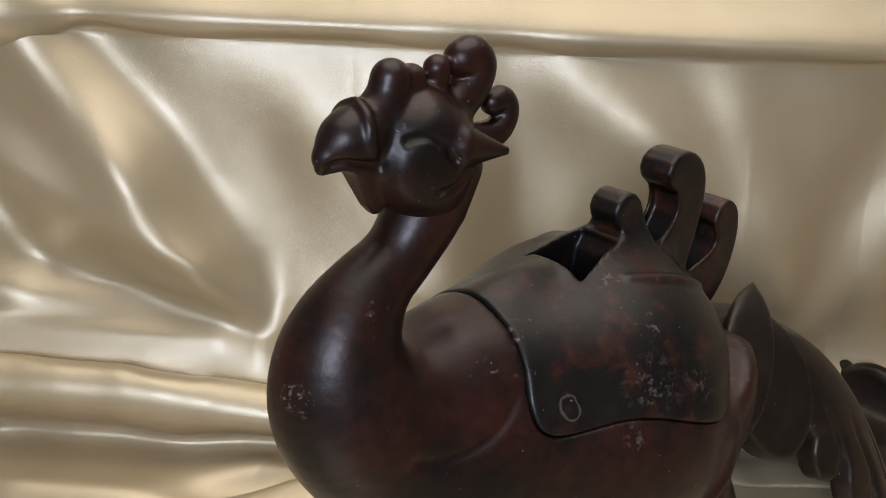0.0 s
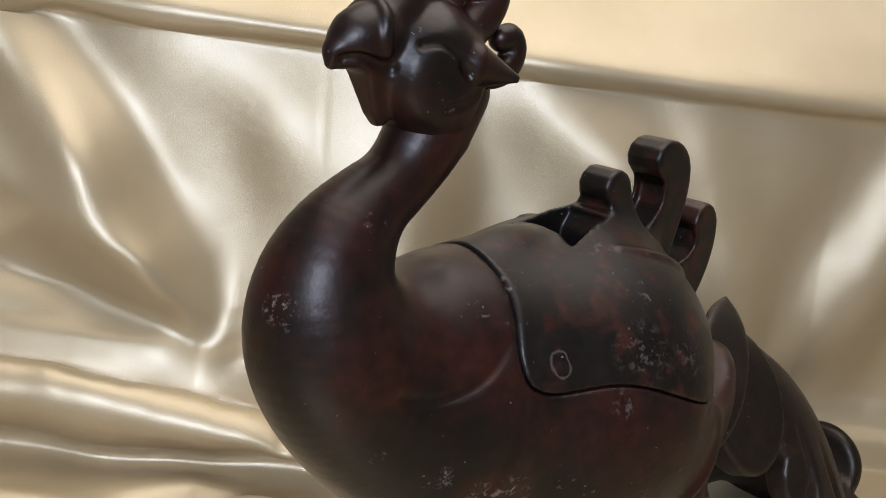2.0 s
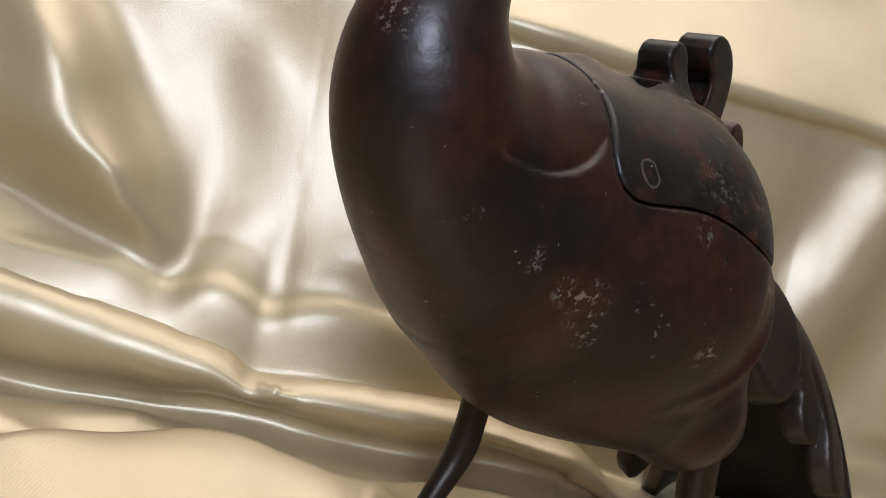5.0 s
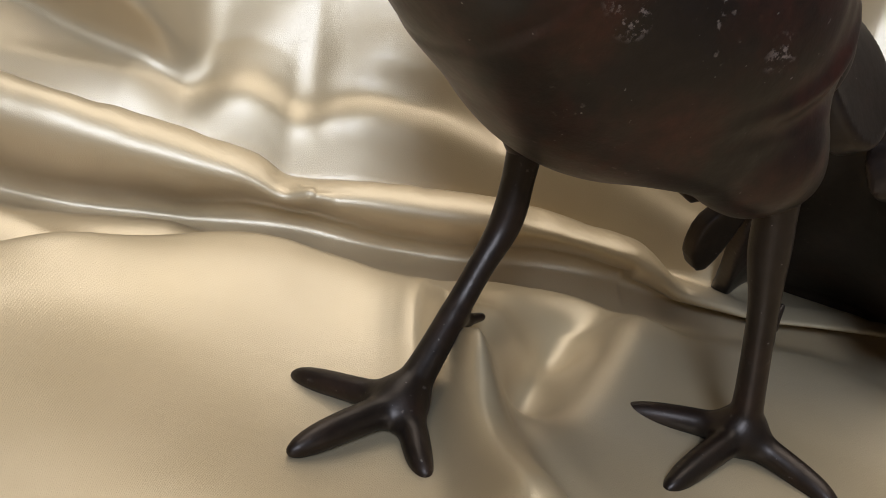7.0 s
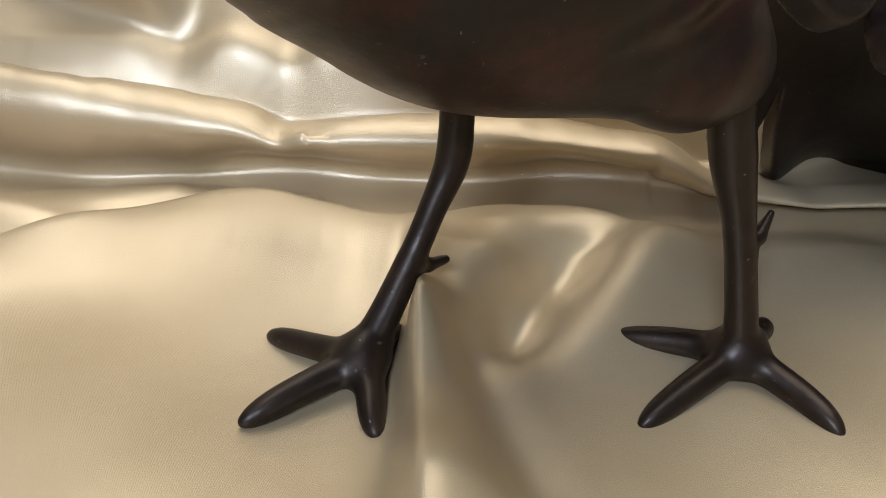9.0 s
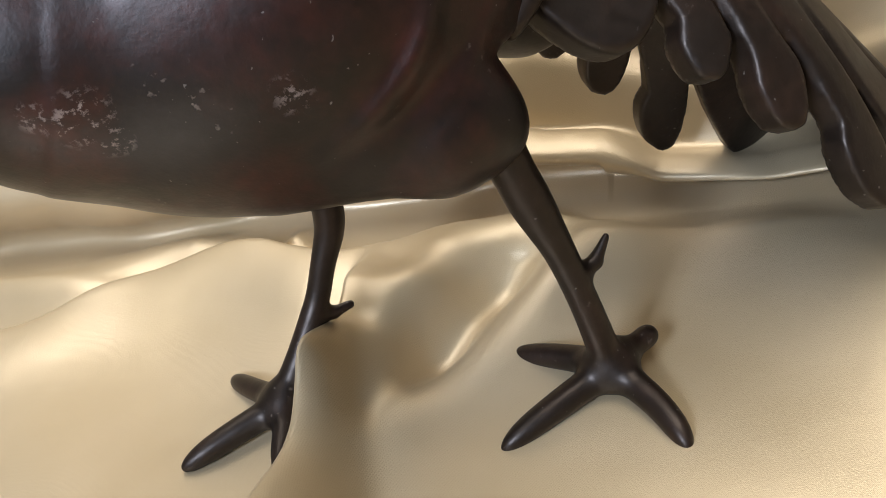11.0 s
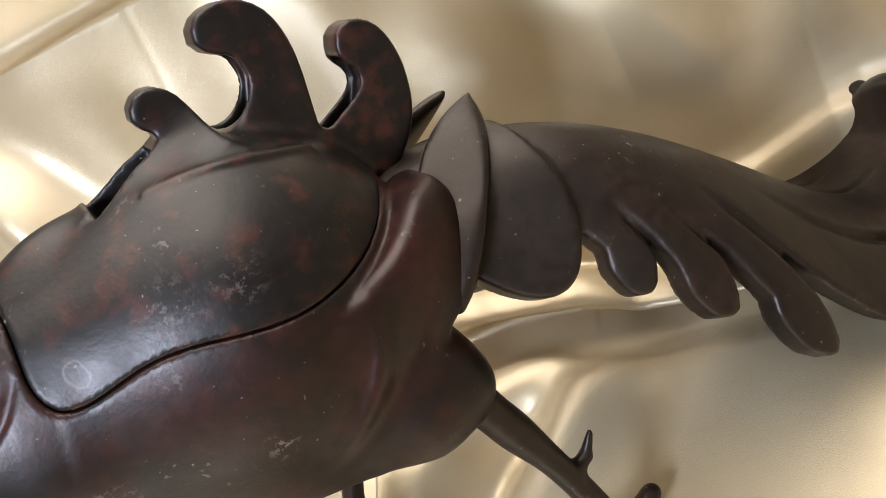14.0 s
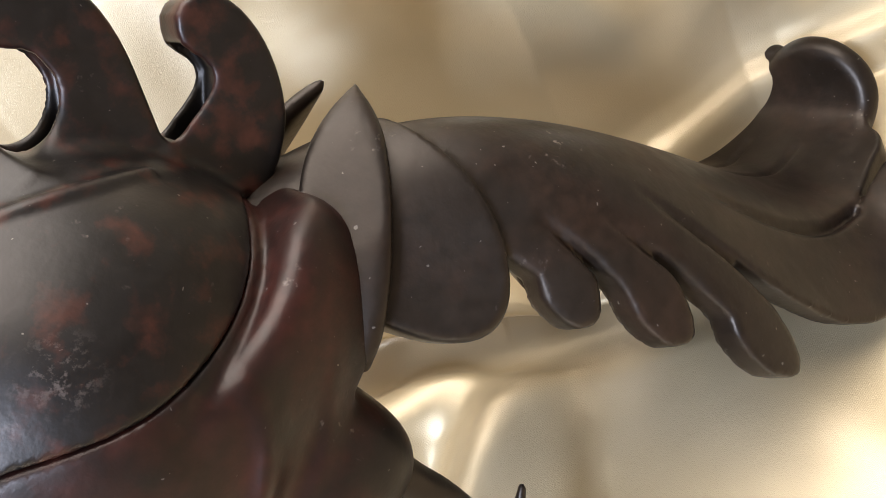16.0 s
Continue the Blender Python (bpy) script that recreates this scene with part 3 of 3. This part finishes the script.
    f = groove(m, f, [(-0.1070, -0.0030, 0.2384), (-0.1050, -0.0042, 0.2391), (-0.1025, -0.0052, 0.2390), (-0.0981, -0.0056, 0.2372), (-0.0955, -0.0062, 0.2366)], 0.0011, 0.0012)
    f = smin(f, chain(m, rounded([(-0.0966, -0.0004, 0.2512, 0.0011), (-0.0974, -0.0047, 0.2496, 0.0013), (-0.0981, -0.0070, 0.2468, 0.0013), (-0.0986, -0.0076, 0.2432, 0.0012), (-0.0975, -0.0070, 0.2400, 0.0008)], 20)), 0.0014)
    return f


def strip(x, y, pts, n=26):
    """Signed distance in plan to a tapering strip through (x, y, half width)."""
    f = None
    line = smooth_line(pts, n, 3)
    for (x0, y0, r0), (x1, y1, r1) in zip(line[:-1], line[1:]):
        dx, dy = x1 - x0, y1 - y0
        t = np.clip(((x - x0) * dx + (y - y0) * dy) / (dx * dx + dy * dy), 0, 1)
        g = np.hypot(x - x0 - t * dx, y - y0 - t * dy) - (r0 + (r1 - r0) * t)
        f = g if f is None else np.minimum(f, g)
    return f


CRESTS = [
    [(-0.0035, 0.2010), (0.0001, 0.2033), (0.0047, 0.2018), (0.0075, 0.1975), (0.0083, 0.1903), (0.0085, 0.1824), (0.0100, 0.1700), (-0.0300, 0.1700), (-0.0310, 0.1835), (-0.0262, 0.1872), (-0.0190, 0.1884), (-0.0120, 0.1886), (-0.0068, 0.1890), (-0.0038, 0.1902), (-0.0020, 0.1907), (-0.0024, 0.1939), (-0.0044, 0.1960), (-0.0050, 0.1988)],
    [(0.0220, 0.2078), (0.0254, 0.2103), (0.0320, 0.2098), (0.0379, 0.2060), (0.0414, 0.1990), (0.0409, 0.1880), (0.0365, 0.1749), (0.0312, 0.1598), (0.0061, 0.1652), (0.0031, 0.1775), (0.0130, 0.1796), (0.0213, 0.1831), (0.0262, 0.1875), (0.0275, 0.1930), (0.0263, 0.1983), (0.0221, 0.2009), (0.0203, 0.2050)],
    [(0.0540, 0.1838), (0.0568, 0.1853), (0.0611, 0.1844), (0.0655, 0.1794), (0.0663, 0.1692), (0.0630, 0.1581), (0.0578, 0.1501), (0.0491, 0.1438), (0.0388, 0.1409), (0.0324, 0.1506), (0.0321, 0.1610), (0.0388, 0.1644), (0.0458, 0.1656), (0.0518, 0.1677), (0.0538, 0.1715), (0.0529, 0.1750), (0.0508, 0.1790)],
]
# the hollows in front of the curls
HOLLOWS = [
    [(-0.0285, 0.1600), (-0.0285, 0.2000), (-0.0150, 0.2000), (-0.0072, 0.1925), (-0.0060, 0.1885), (-0.0085, 0.1840), (-0.0120, 0.1600)],
    [(0.0080, 0.1680), (0.0060, 0.1830), (0.0140, 0.1900), (0.0250, 0.1990), (0.0292, 0.1950), (0.0288, 0.1890), (0.0245, 0.1825), (0.0190, 0.1700)],
    [(0.0380, 0.1560), (0.0360, 0.1700), (0.0440, 0.1740), (0.0510, 0.1795), (0.0552, 0.1755), (0.0542, 0.1695), (0.0500, 0.1645), (0.0450, 0.1570)],
]
CREST_LINES = [[tuple(v) for v in smooth_line(c + c[:1], 46, 2)] for c in CRESTS]


def lid(p):
    m = mirror(p)
    f = smax(trunk(p) - 0.0003, poly2d(p, SEAM_LINE), 0.0012)
    rib = rounded([(-0.0150, -0.0190, 0.1845, 0.0004), (-0.0050, -0.0225, 0.1825, 0.0009), (0.0050, -0.0240, 0.1793, 0.0011), (0.0150, -0.0225, 0.1740, 0.0010), (0.0260, -0.0180, 0.1675, 0.0006)], 12)
    f = smin(f, chain(m, rib), 0.0025)

    # flame crest: each curl flares into a hollow hood that opens forward
    for outline, thick, high, flare in ((CREST_LINES[0], 0.0060, 0.1975, 42.0), (CREST_LINES[1], 0.0066, 0.1910, 26.0), (CREST_LINES[2], 0.0064, 0.160, 0.0)):
        half = thick + flare * np.clip(high - p[..., 2], 0, 0.016) ** 2 * np.clip((high - 0.163 - p[..., 0]) / 0.022, 0, 1) * np.clip((p[..., 0] + 0.033) / 0.020, 0.1, 1)
        f = smin(f, smax(poly2d(p, outline) - 0.0008, np.abs(p[..., 1]) - half, 0.0018), 0.0050)
    wide = 0.0118 - 0.22 * np.clip(p[..., 0] + 0.0275, 0, 0.02)
    f = smax(f, -smax(poly2d(p, HOLLOWS[0]), np.abs(p[..., 1]) - wide, 0.001), 0.001)
    f = smax(f, -smax(poly2d(p, HOLLOWS[1]), np.abs(p[..., 1]) - 0.0050, 0.0012), 0.001)
    f = smax(f, -smax(poly2d(p, HOLLOWS[2]), np.abs(p[..., 1]) - 0.0048, 0.0012), 0.001)
    return f


H = 0.0013
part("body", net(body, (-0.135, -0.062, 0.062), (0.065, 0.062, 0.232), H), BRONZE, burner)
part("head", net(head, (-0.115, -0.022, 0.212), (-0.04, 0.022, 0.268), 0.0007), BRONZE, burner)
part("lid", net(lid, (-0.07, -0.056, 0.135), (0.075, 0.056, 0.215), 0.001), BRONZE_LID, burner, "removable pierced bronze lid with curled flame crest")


def leg(pts, toes, spurs):
    line = rounded(pts, 48)
    toes = [rounded([(x, y, z - 0.0008, 0.78 * r) for x, y, z, r in t], 26) for t in toes]

    def f(p):
        g = chain(p, line, 0.002)
        for t in toes:
            g = smin(g, chain(p, t, 0.002), 0.006)
        for t in spurs:
            g = smin(g, chain(p, t, 0.001), 0.003)
        return g
    return f


far_leg = leg([(-0.0142, 0.0300, 0.088, 0.0050), (-0.0160, 0.0302, 0.072, 0.0041), (-0.0170, 0.0306, 0.0625, 0.0045), (-0.0190, 0.0312, 0.0560, 0.0041), (-0.0252, 0.0319, 0.0469, 0.0033), (-0.0307, 0.0330, 0.0365, 0.0033), (-0.0368, 0.0325, 0.0292, 0.0036), (-0.0465, 0.0310, 0.0185, 0.0040), (-0.0552, 0.0300, 0.0100, 0.0048)],
    [[(-0.0552, 0.030, 0.0095, 0.005), (-0.0752, 0.031, 0.0080, 0.0046), (-0.0872, 0.0315, 0.0064, 0.0040), (-0.0934, 0.032, 0.0050, 0.0018)], [(-0.0552, 0.030, 0.0095, 0.005), (-0.0602, 0.020, 0.0060, 0.0042), (-0.0657, 0.0115, 0.0030, 0.0036), (-0.0677, 0.0070, 0.0015, 0.0016)], [(-0.0552, 0.030, 0.0095, 0.005), (-0.0612, 0.045, 0.0092, 0.0040), (-0.0652, 0.060, 0.0078, 0.0036), (-0.0662, 0.0660, 0.0066, 0.0018)], [(-0.0542, 0.031, 0.010, 0.0045), (-0.0432, 0.036, 0.009, 0.0032), (-0.0372, 0.039, 0.008, 0.0022)]],
    [[(-0.0345, 0.0325, 0.031, 0.0028), (-0.0285, 0.0322, 0.0288, 0.0021), (-0.0222, 0.0318, 0.0288, 0.0014)]])
near_leg = leg([(0.0165, -0.0355, 0.088, 0.0062), (0.0188, -0.0357, 0.0765, 0.0050), (0.0212, -0.0354, 0.0655, 0.0054), (0.0228, -0.0355, 0.0585, 0.0047), (0.0253, -0.0362, 0.0470, 0.0036), (0.0281, -0.0364, 0.0286, 0.0036), (0.0294, -0.0370, 0.0125, 0.0039), (0.0300, -0.0365, 0.004, 0.0048)],
    [[(0.031, -0.036, 0.004, 0.005), (0.010, -0.035, 0.0010, 0.0046), (-0.003, -0.0345, -0.0012, 0.0038), (-0.0088, -0.0341, -0.0030, 0.0016)], [(0.031, -0.036, 0.004, 0.005), (0.0325, -0.053, -0.0010, 0.0042), (0.0310, -0.064, -0.0038, 0.0036), (0.0296, -0.0690, -0.0062, 0.0016)], [(0.031, -0.036, 0.004, 0.005), (0.025, -0.020, 0.0035, 0.0042), (0.0180, -0.008, 0.0028, 0.0036), (0.0156, -0.0035, 0.0022, 0.0018)], [(0.032, -0.036, 0.007, 0.0042), (0.0405, -0.0345, 0.0048, 0.0028), (0.0480, -0.0325, 0.0042, 0.0032)]],
    [[(0.0285, -0.036, 0.0370, 0.0028), (0.0350, -0.036, 0.0385, 0.0022), (0.0405, -0.036, 0.0440, 0.0010)]])
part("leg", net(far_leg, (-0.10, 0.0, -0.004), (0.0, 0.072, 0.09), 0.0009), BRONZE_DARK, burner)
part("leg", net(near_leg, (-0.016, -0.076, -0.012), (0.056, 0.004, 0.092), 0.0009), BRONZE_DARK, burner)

# tail: plumes cut from one sheet that arches over from side to side
RIDGE = [(0.02, 0.141), (0.06, 0.1360), (0.082, 0.1288), (0.105, 0.1095), (0.130, 0.0800), (0.156, 0.0455), (0.175, 0.0240), (0.190, 0.0120), (0.205, 0.0085), (0.250, 0.0080)]
RIDGE_X, RIDGE_Z = smooth_line(RIDGE, 120, 3).T
ARCH_X, ARCH = smooth_line([(0.02, 34.0), (0.125, 34.0), (0.150, 20.0), (0.182, 4.0), (0.205, -1.0), (0.25, -1.0)], 120, 3).T

# the tail swings a little to one side
SWING_X, SWING = smooth_line([(0.03, 0.0), (0.055, -0.002), (0.090, -0.0177), (0.114, -0.0222), (0.150, -0.0165), (0.190, 0.001), (0.25, 0.003)], 120, 3).T


def sheet(p):
    """Distance from the arched sheet, and the place on it, seen from above."""
    x, y, z = p[..., 0], p[..., 1] - np.interp(p[..., 0], SWING_X, SWING), p[..., 2]

    def height(x, y):
        return np.interp(x, RIDGE_X, RIDGE_Z) - np.interp(x, ARCH_X, ARCH) * y * y
    for_x, for_y = x, y
    for _ in range(2):
        gx = (height(for_x + 0.002, for_y) - height(for_x - 0.002, for_y)) / 0.004
        gy = (height(for_x, for_y + 0.002) - height(for_x, for_y - 0.002)) / 0.004
        n = 1 / np.sqrt(1 + gx * gx + gy * gy)
        d = (z - height(x, y)) * n if for_x is x else ((z - height(for_x, for_y)) - gx * (x - for_x) - gy * (y - for_y)) * n
        for_x, for_y = x + d * gx * n, y + d * gy * n
    return d, for_x, np.abs(for_y)


def tongue(p, pts, nrm, thick):
    """A flat leaf through (x, y, z, half width) points, with one normal."""
    nrm = np.array(nrm) / np.linalg.norm(nrm)
    line = rounded(pts, 40)

    def f(q):
        f = None
        for a, b in zip(line[:-1], line[1:]):
            A, d = np.array(a[:3]), np.array(b[:3]) - np.array(a[:3])
            t = np.clip(((q - A) @ d) / (d @ d), 0, 1)
            o = q - A - t[..., None] * d
            on = o @ nrm
            ot = np.sqrt(np.maximum((o**2).sum(-1) - on**2, 1e-12))
            g = smax(ot - (a[3] + (b[3] - a[3]) * t), np.abs(on) - thick, 0.002)
            f = g if f is None else np.minimum(f, g)
        return f
    return boxed(p, line, 0.02, f)


PLUMES = [
    [(0.066, 0.010, 0.010), (0.0765, 0.022, 0.0095), (0.0780, 0.0295, 0.0066), (0.0772, 0.0332, 0.0046), (0.0748, 0.0358, 0.0038), (0.0720, 0.0368, 0.0026)],
    [(0.080, 0.010, 0.010), (0.0905, 0.024, 0.0100), (0.0914, 0.0320, 0.0068), (0.0912, 0.0355, 0.0058), (0.0893, 0.0388, 0.0047), (0.0860, 0.0406, 0.0029)],
    [(0.096, 0.010, 0.010), (0.1070, 0.026, 0.0105), (0.1088, 0.0350, 0.0076), (0.1098, 0.0396, 0.0070), (0.1080, 0.0434, 0.0054), (0.1032, 0.0450, 0.0032)],
    [(0.112, 0.008, 0.010), (0.1230, 0.0285, 0.0095), (0.1370, 0.0352, 0.0092), (0.1530, 0.0420, 0.0090), (0.175, 0.048, 0.0085), (0.203, 0.050, 0.0075)],
    [(0.125, 0.005, 0.012), (0.1500, 0.020, 0.0125), (0.1760, 0.027, 0.0135), (0.210, 0.027, 0.0120)],
]
SPINE = [(0.035, 0, 0.022), (0.082, 0, 0.025), (0.105, 0, 0.026), (0.130, 0, 0.022), (0.156, 0, 0.020), (0.175, 0, 0.016), (0.213, 0, 0.016)]
# grooves between plumes, in plan, with their depth
VEINS = [
    [(0.0810, 0.0255, 0.0), (0.0828, 0.0295, 0.0020), (0.0836, 0.0330, 0.0040)],
    [(0.0925, 0.0265, 0.0), (0.0960, 0.0312, 0.0014), (0.0985, 0.0340, 0.0030), (0.1002, 0.0370, 0.0040)],
    [(0.1060, 0.0225, 0.0), (0.1110, 0.0288, 0.0014), (0.1154, 0.0338, 0.0028), (0.1172, 0.0385, 0.0040)],
    [(0.1255, 0.0200, 0.0), (0.1392, 0.0272, 0.0020), (0.1560, 0.0335, 0.0034), (0.1820, 0.0400, 0.0040)],
    [(0.1480, 0.0070, 0.0), (0.1720, 0.0090, 0.0014), (0.2050, 0.0100, 0.0018)],
    [(0.0945, 0.0318, 0.0), (0.1005, 0.0350, 0.0008), (0.1050, 0.0400, 0.0003)],
]


def vein(x, y, pts):
    line = smooth_line(pts, 18, 2)
    best, deep = np.full(x.shape, 1e9), np.zeros(x.shape)
    for (x0, y0, r0), (x1, y1, r1) in zip(line[:-1], line[1:]):
        dx, dy = x1 - x0, y1 - y0
        t = np.clip(((x - x0) * dx + (y - y0) * dy) / (dx * dx + dy * dy), 0, 1)
        g = np.hypot(x - x0 - t * dx, y - y0 - t * dy)
        deep = np.where(g < best, r0 + (r1 - r0) * t, deep)
        best = np.minimum(best, g)
    return deep * np.exp(-((best / 0.0013) ** 2))


# the upturned end, seen from the side
CURL = [(0.186, 0, 0.0105, 0.004), (0.209, 0, 0.0072, 0.0044), (0.226, 0, 0.0105, 0.0046), (0.2345, 0, 0.0210, 0.0046), (0.2380, 0, 0.0390, 0.0042)]


def curl(p, mid, half, top, back):
    q = np.stack([p[..., 0] - back, 0 * p[..., 1], p[..., 2]], -1)
    shell = chain(q, rounded(CURL, 24))
    z = np.maximum(p[..., 2] - 0.012, 0) / (top - 0.012)
    edge = (np.hypot((p[..., 1] - mid) / half, z) - 1) * min(half, top)
    return smax(shell, edge, 0.004)


def tail(p):
    m = mirror(p)
    f = ball(p, (0.0520, 0, 0.1130), (0.0340, 0.0290, 0.0215), (0, 22, 0))
    f = smax(f, -ball(p, (0.072, 0, 0.090), (0.026, 0.032, 0.020), (0, 35, 0)), 0.003)
    d, x, y = sheet(p)
    out = strip(x, y, SPINE)
    for pts in PLUMES:
        out = smin(out, strip(x, y, pts), 0.0012)
    disc = strip(x, y, [(0.0545, 0.0, 0.0210), (0.0545, 0.008, 0.0213), (0.0545, 0.0145, 0.0215)], 8)
    out = np.minimum(out, disc)
    thick = 0.0042 + np.where(d > 0, 0.0024 * np.clip(0.5 - disc / 0.0012, 0, 1), 0) - sum(np.where(d > 0, vein(x, y, v), 0) for v in VEINS)
    g = smax(np.abs(d) - thick, out, 0.0013)
    f = smin(f, g, 0.0010)
    # upturned end in two lobes
    f = smin(f, curl(p, -0.0030, 0.0235, 0.0375, 0.0), 0.004)
    return smin(f, curl(p, 0.0165, 0.0125, 0.0320, 0.003), 0.0012)


def leaf(p):
    return tongue(mirror(p), [(0.0300, -0.0350, 0.1090, 0.0022), (0.0345, -0.0345, 0.1150, 0.0055), (0.0412, -0.0315, 0.1240, 0.0088), (0.0490, -0.0265, 0.1320, 0.0106), (0.0580, -0.0210, 0.1385, 0.0104), (0.0670, -0.0155, 0.1425, 0.0074), (0.0772, -0.0085, 0.1468, 0.0004)], (-0.15, -0.68, 0.72), 0.0018)


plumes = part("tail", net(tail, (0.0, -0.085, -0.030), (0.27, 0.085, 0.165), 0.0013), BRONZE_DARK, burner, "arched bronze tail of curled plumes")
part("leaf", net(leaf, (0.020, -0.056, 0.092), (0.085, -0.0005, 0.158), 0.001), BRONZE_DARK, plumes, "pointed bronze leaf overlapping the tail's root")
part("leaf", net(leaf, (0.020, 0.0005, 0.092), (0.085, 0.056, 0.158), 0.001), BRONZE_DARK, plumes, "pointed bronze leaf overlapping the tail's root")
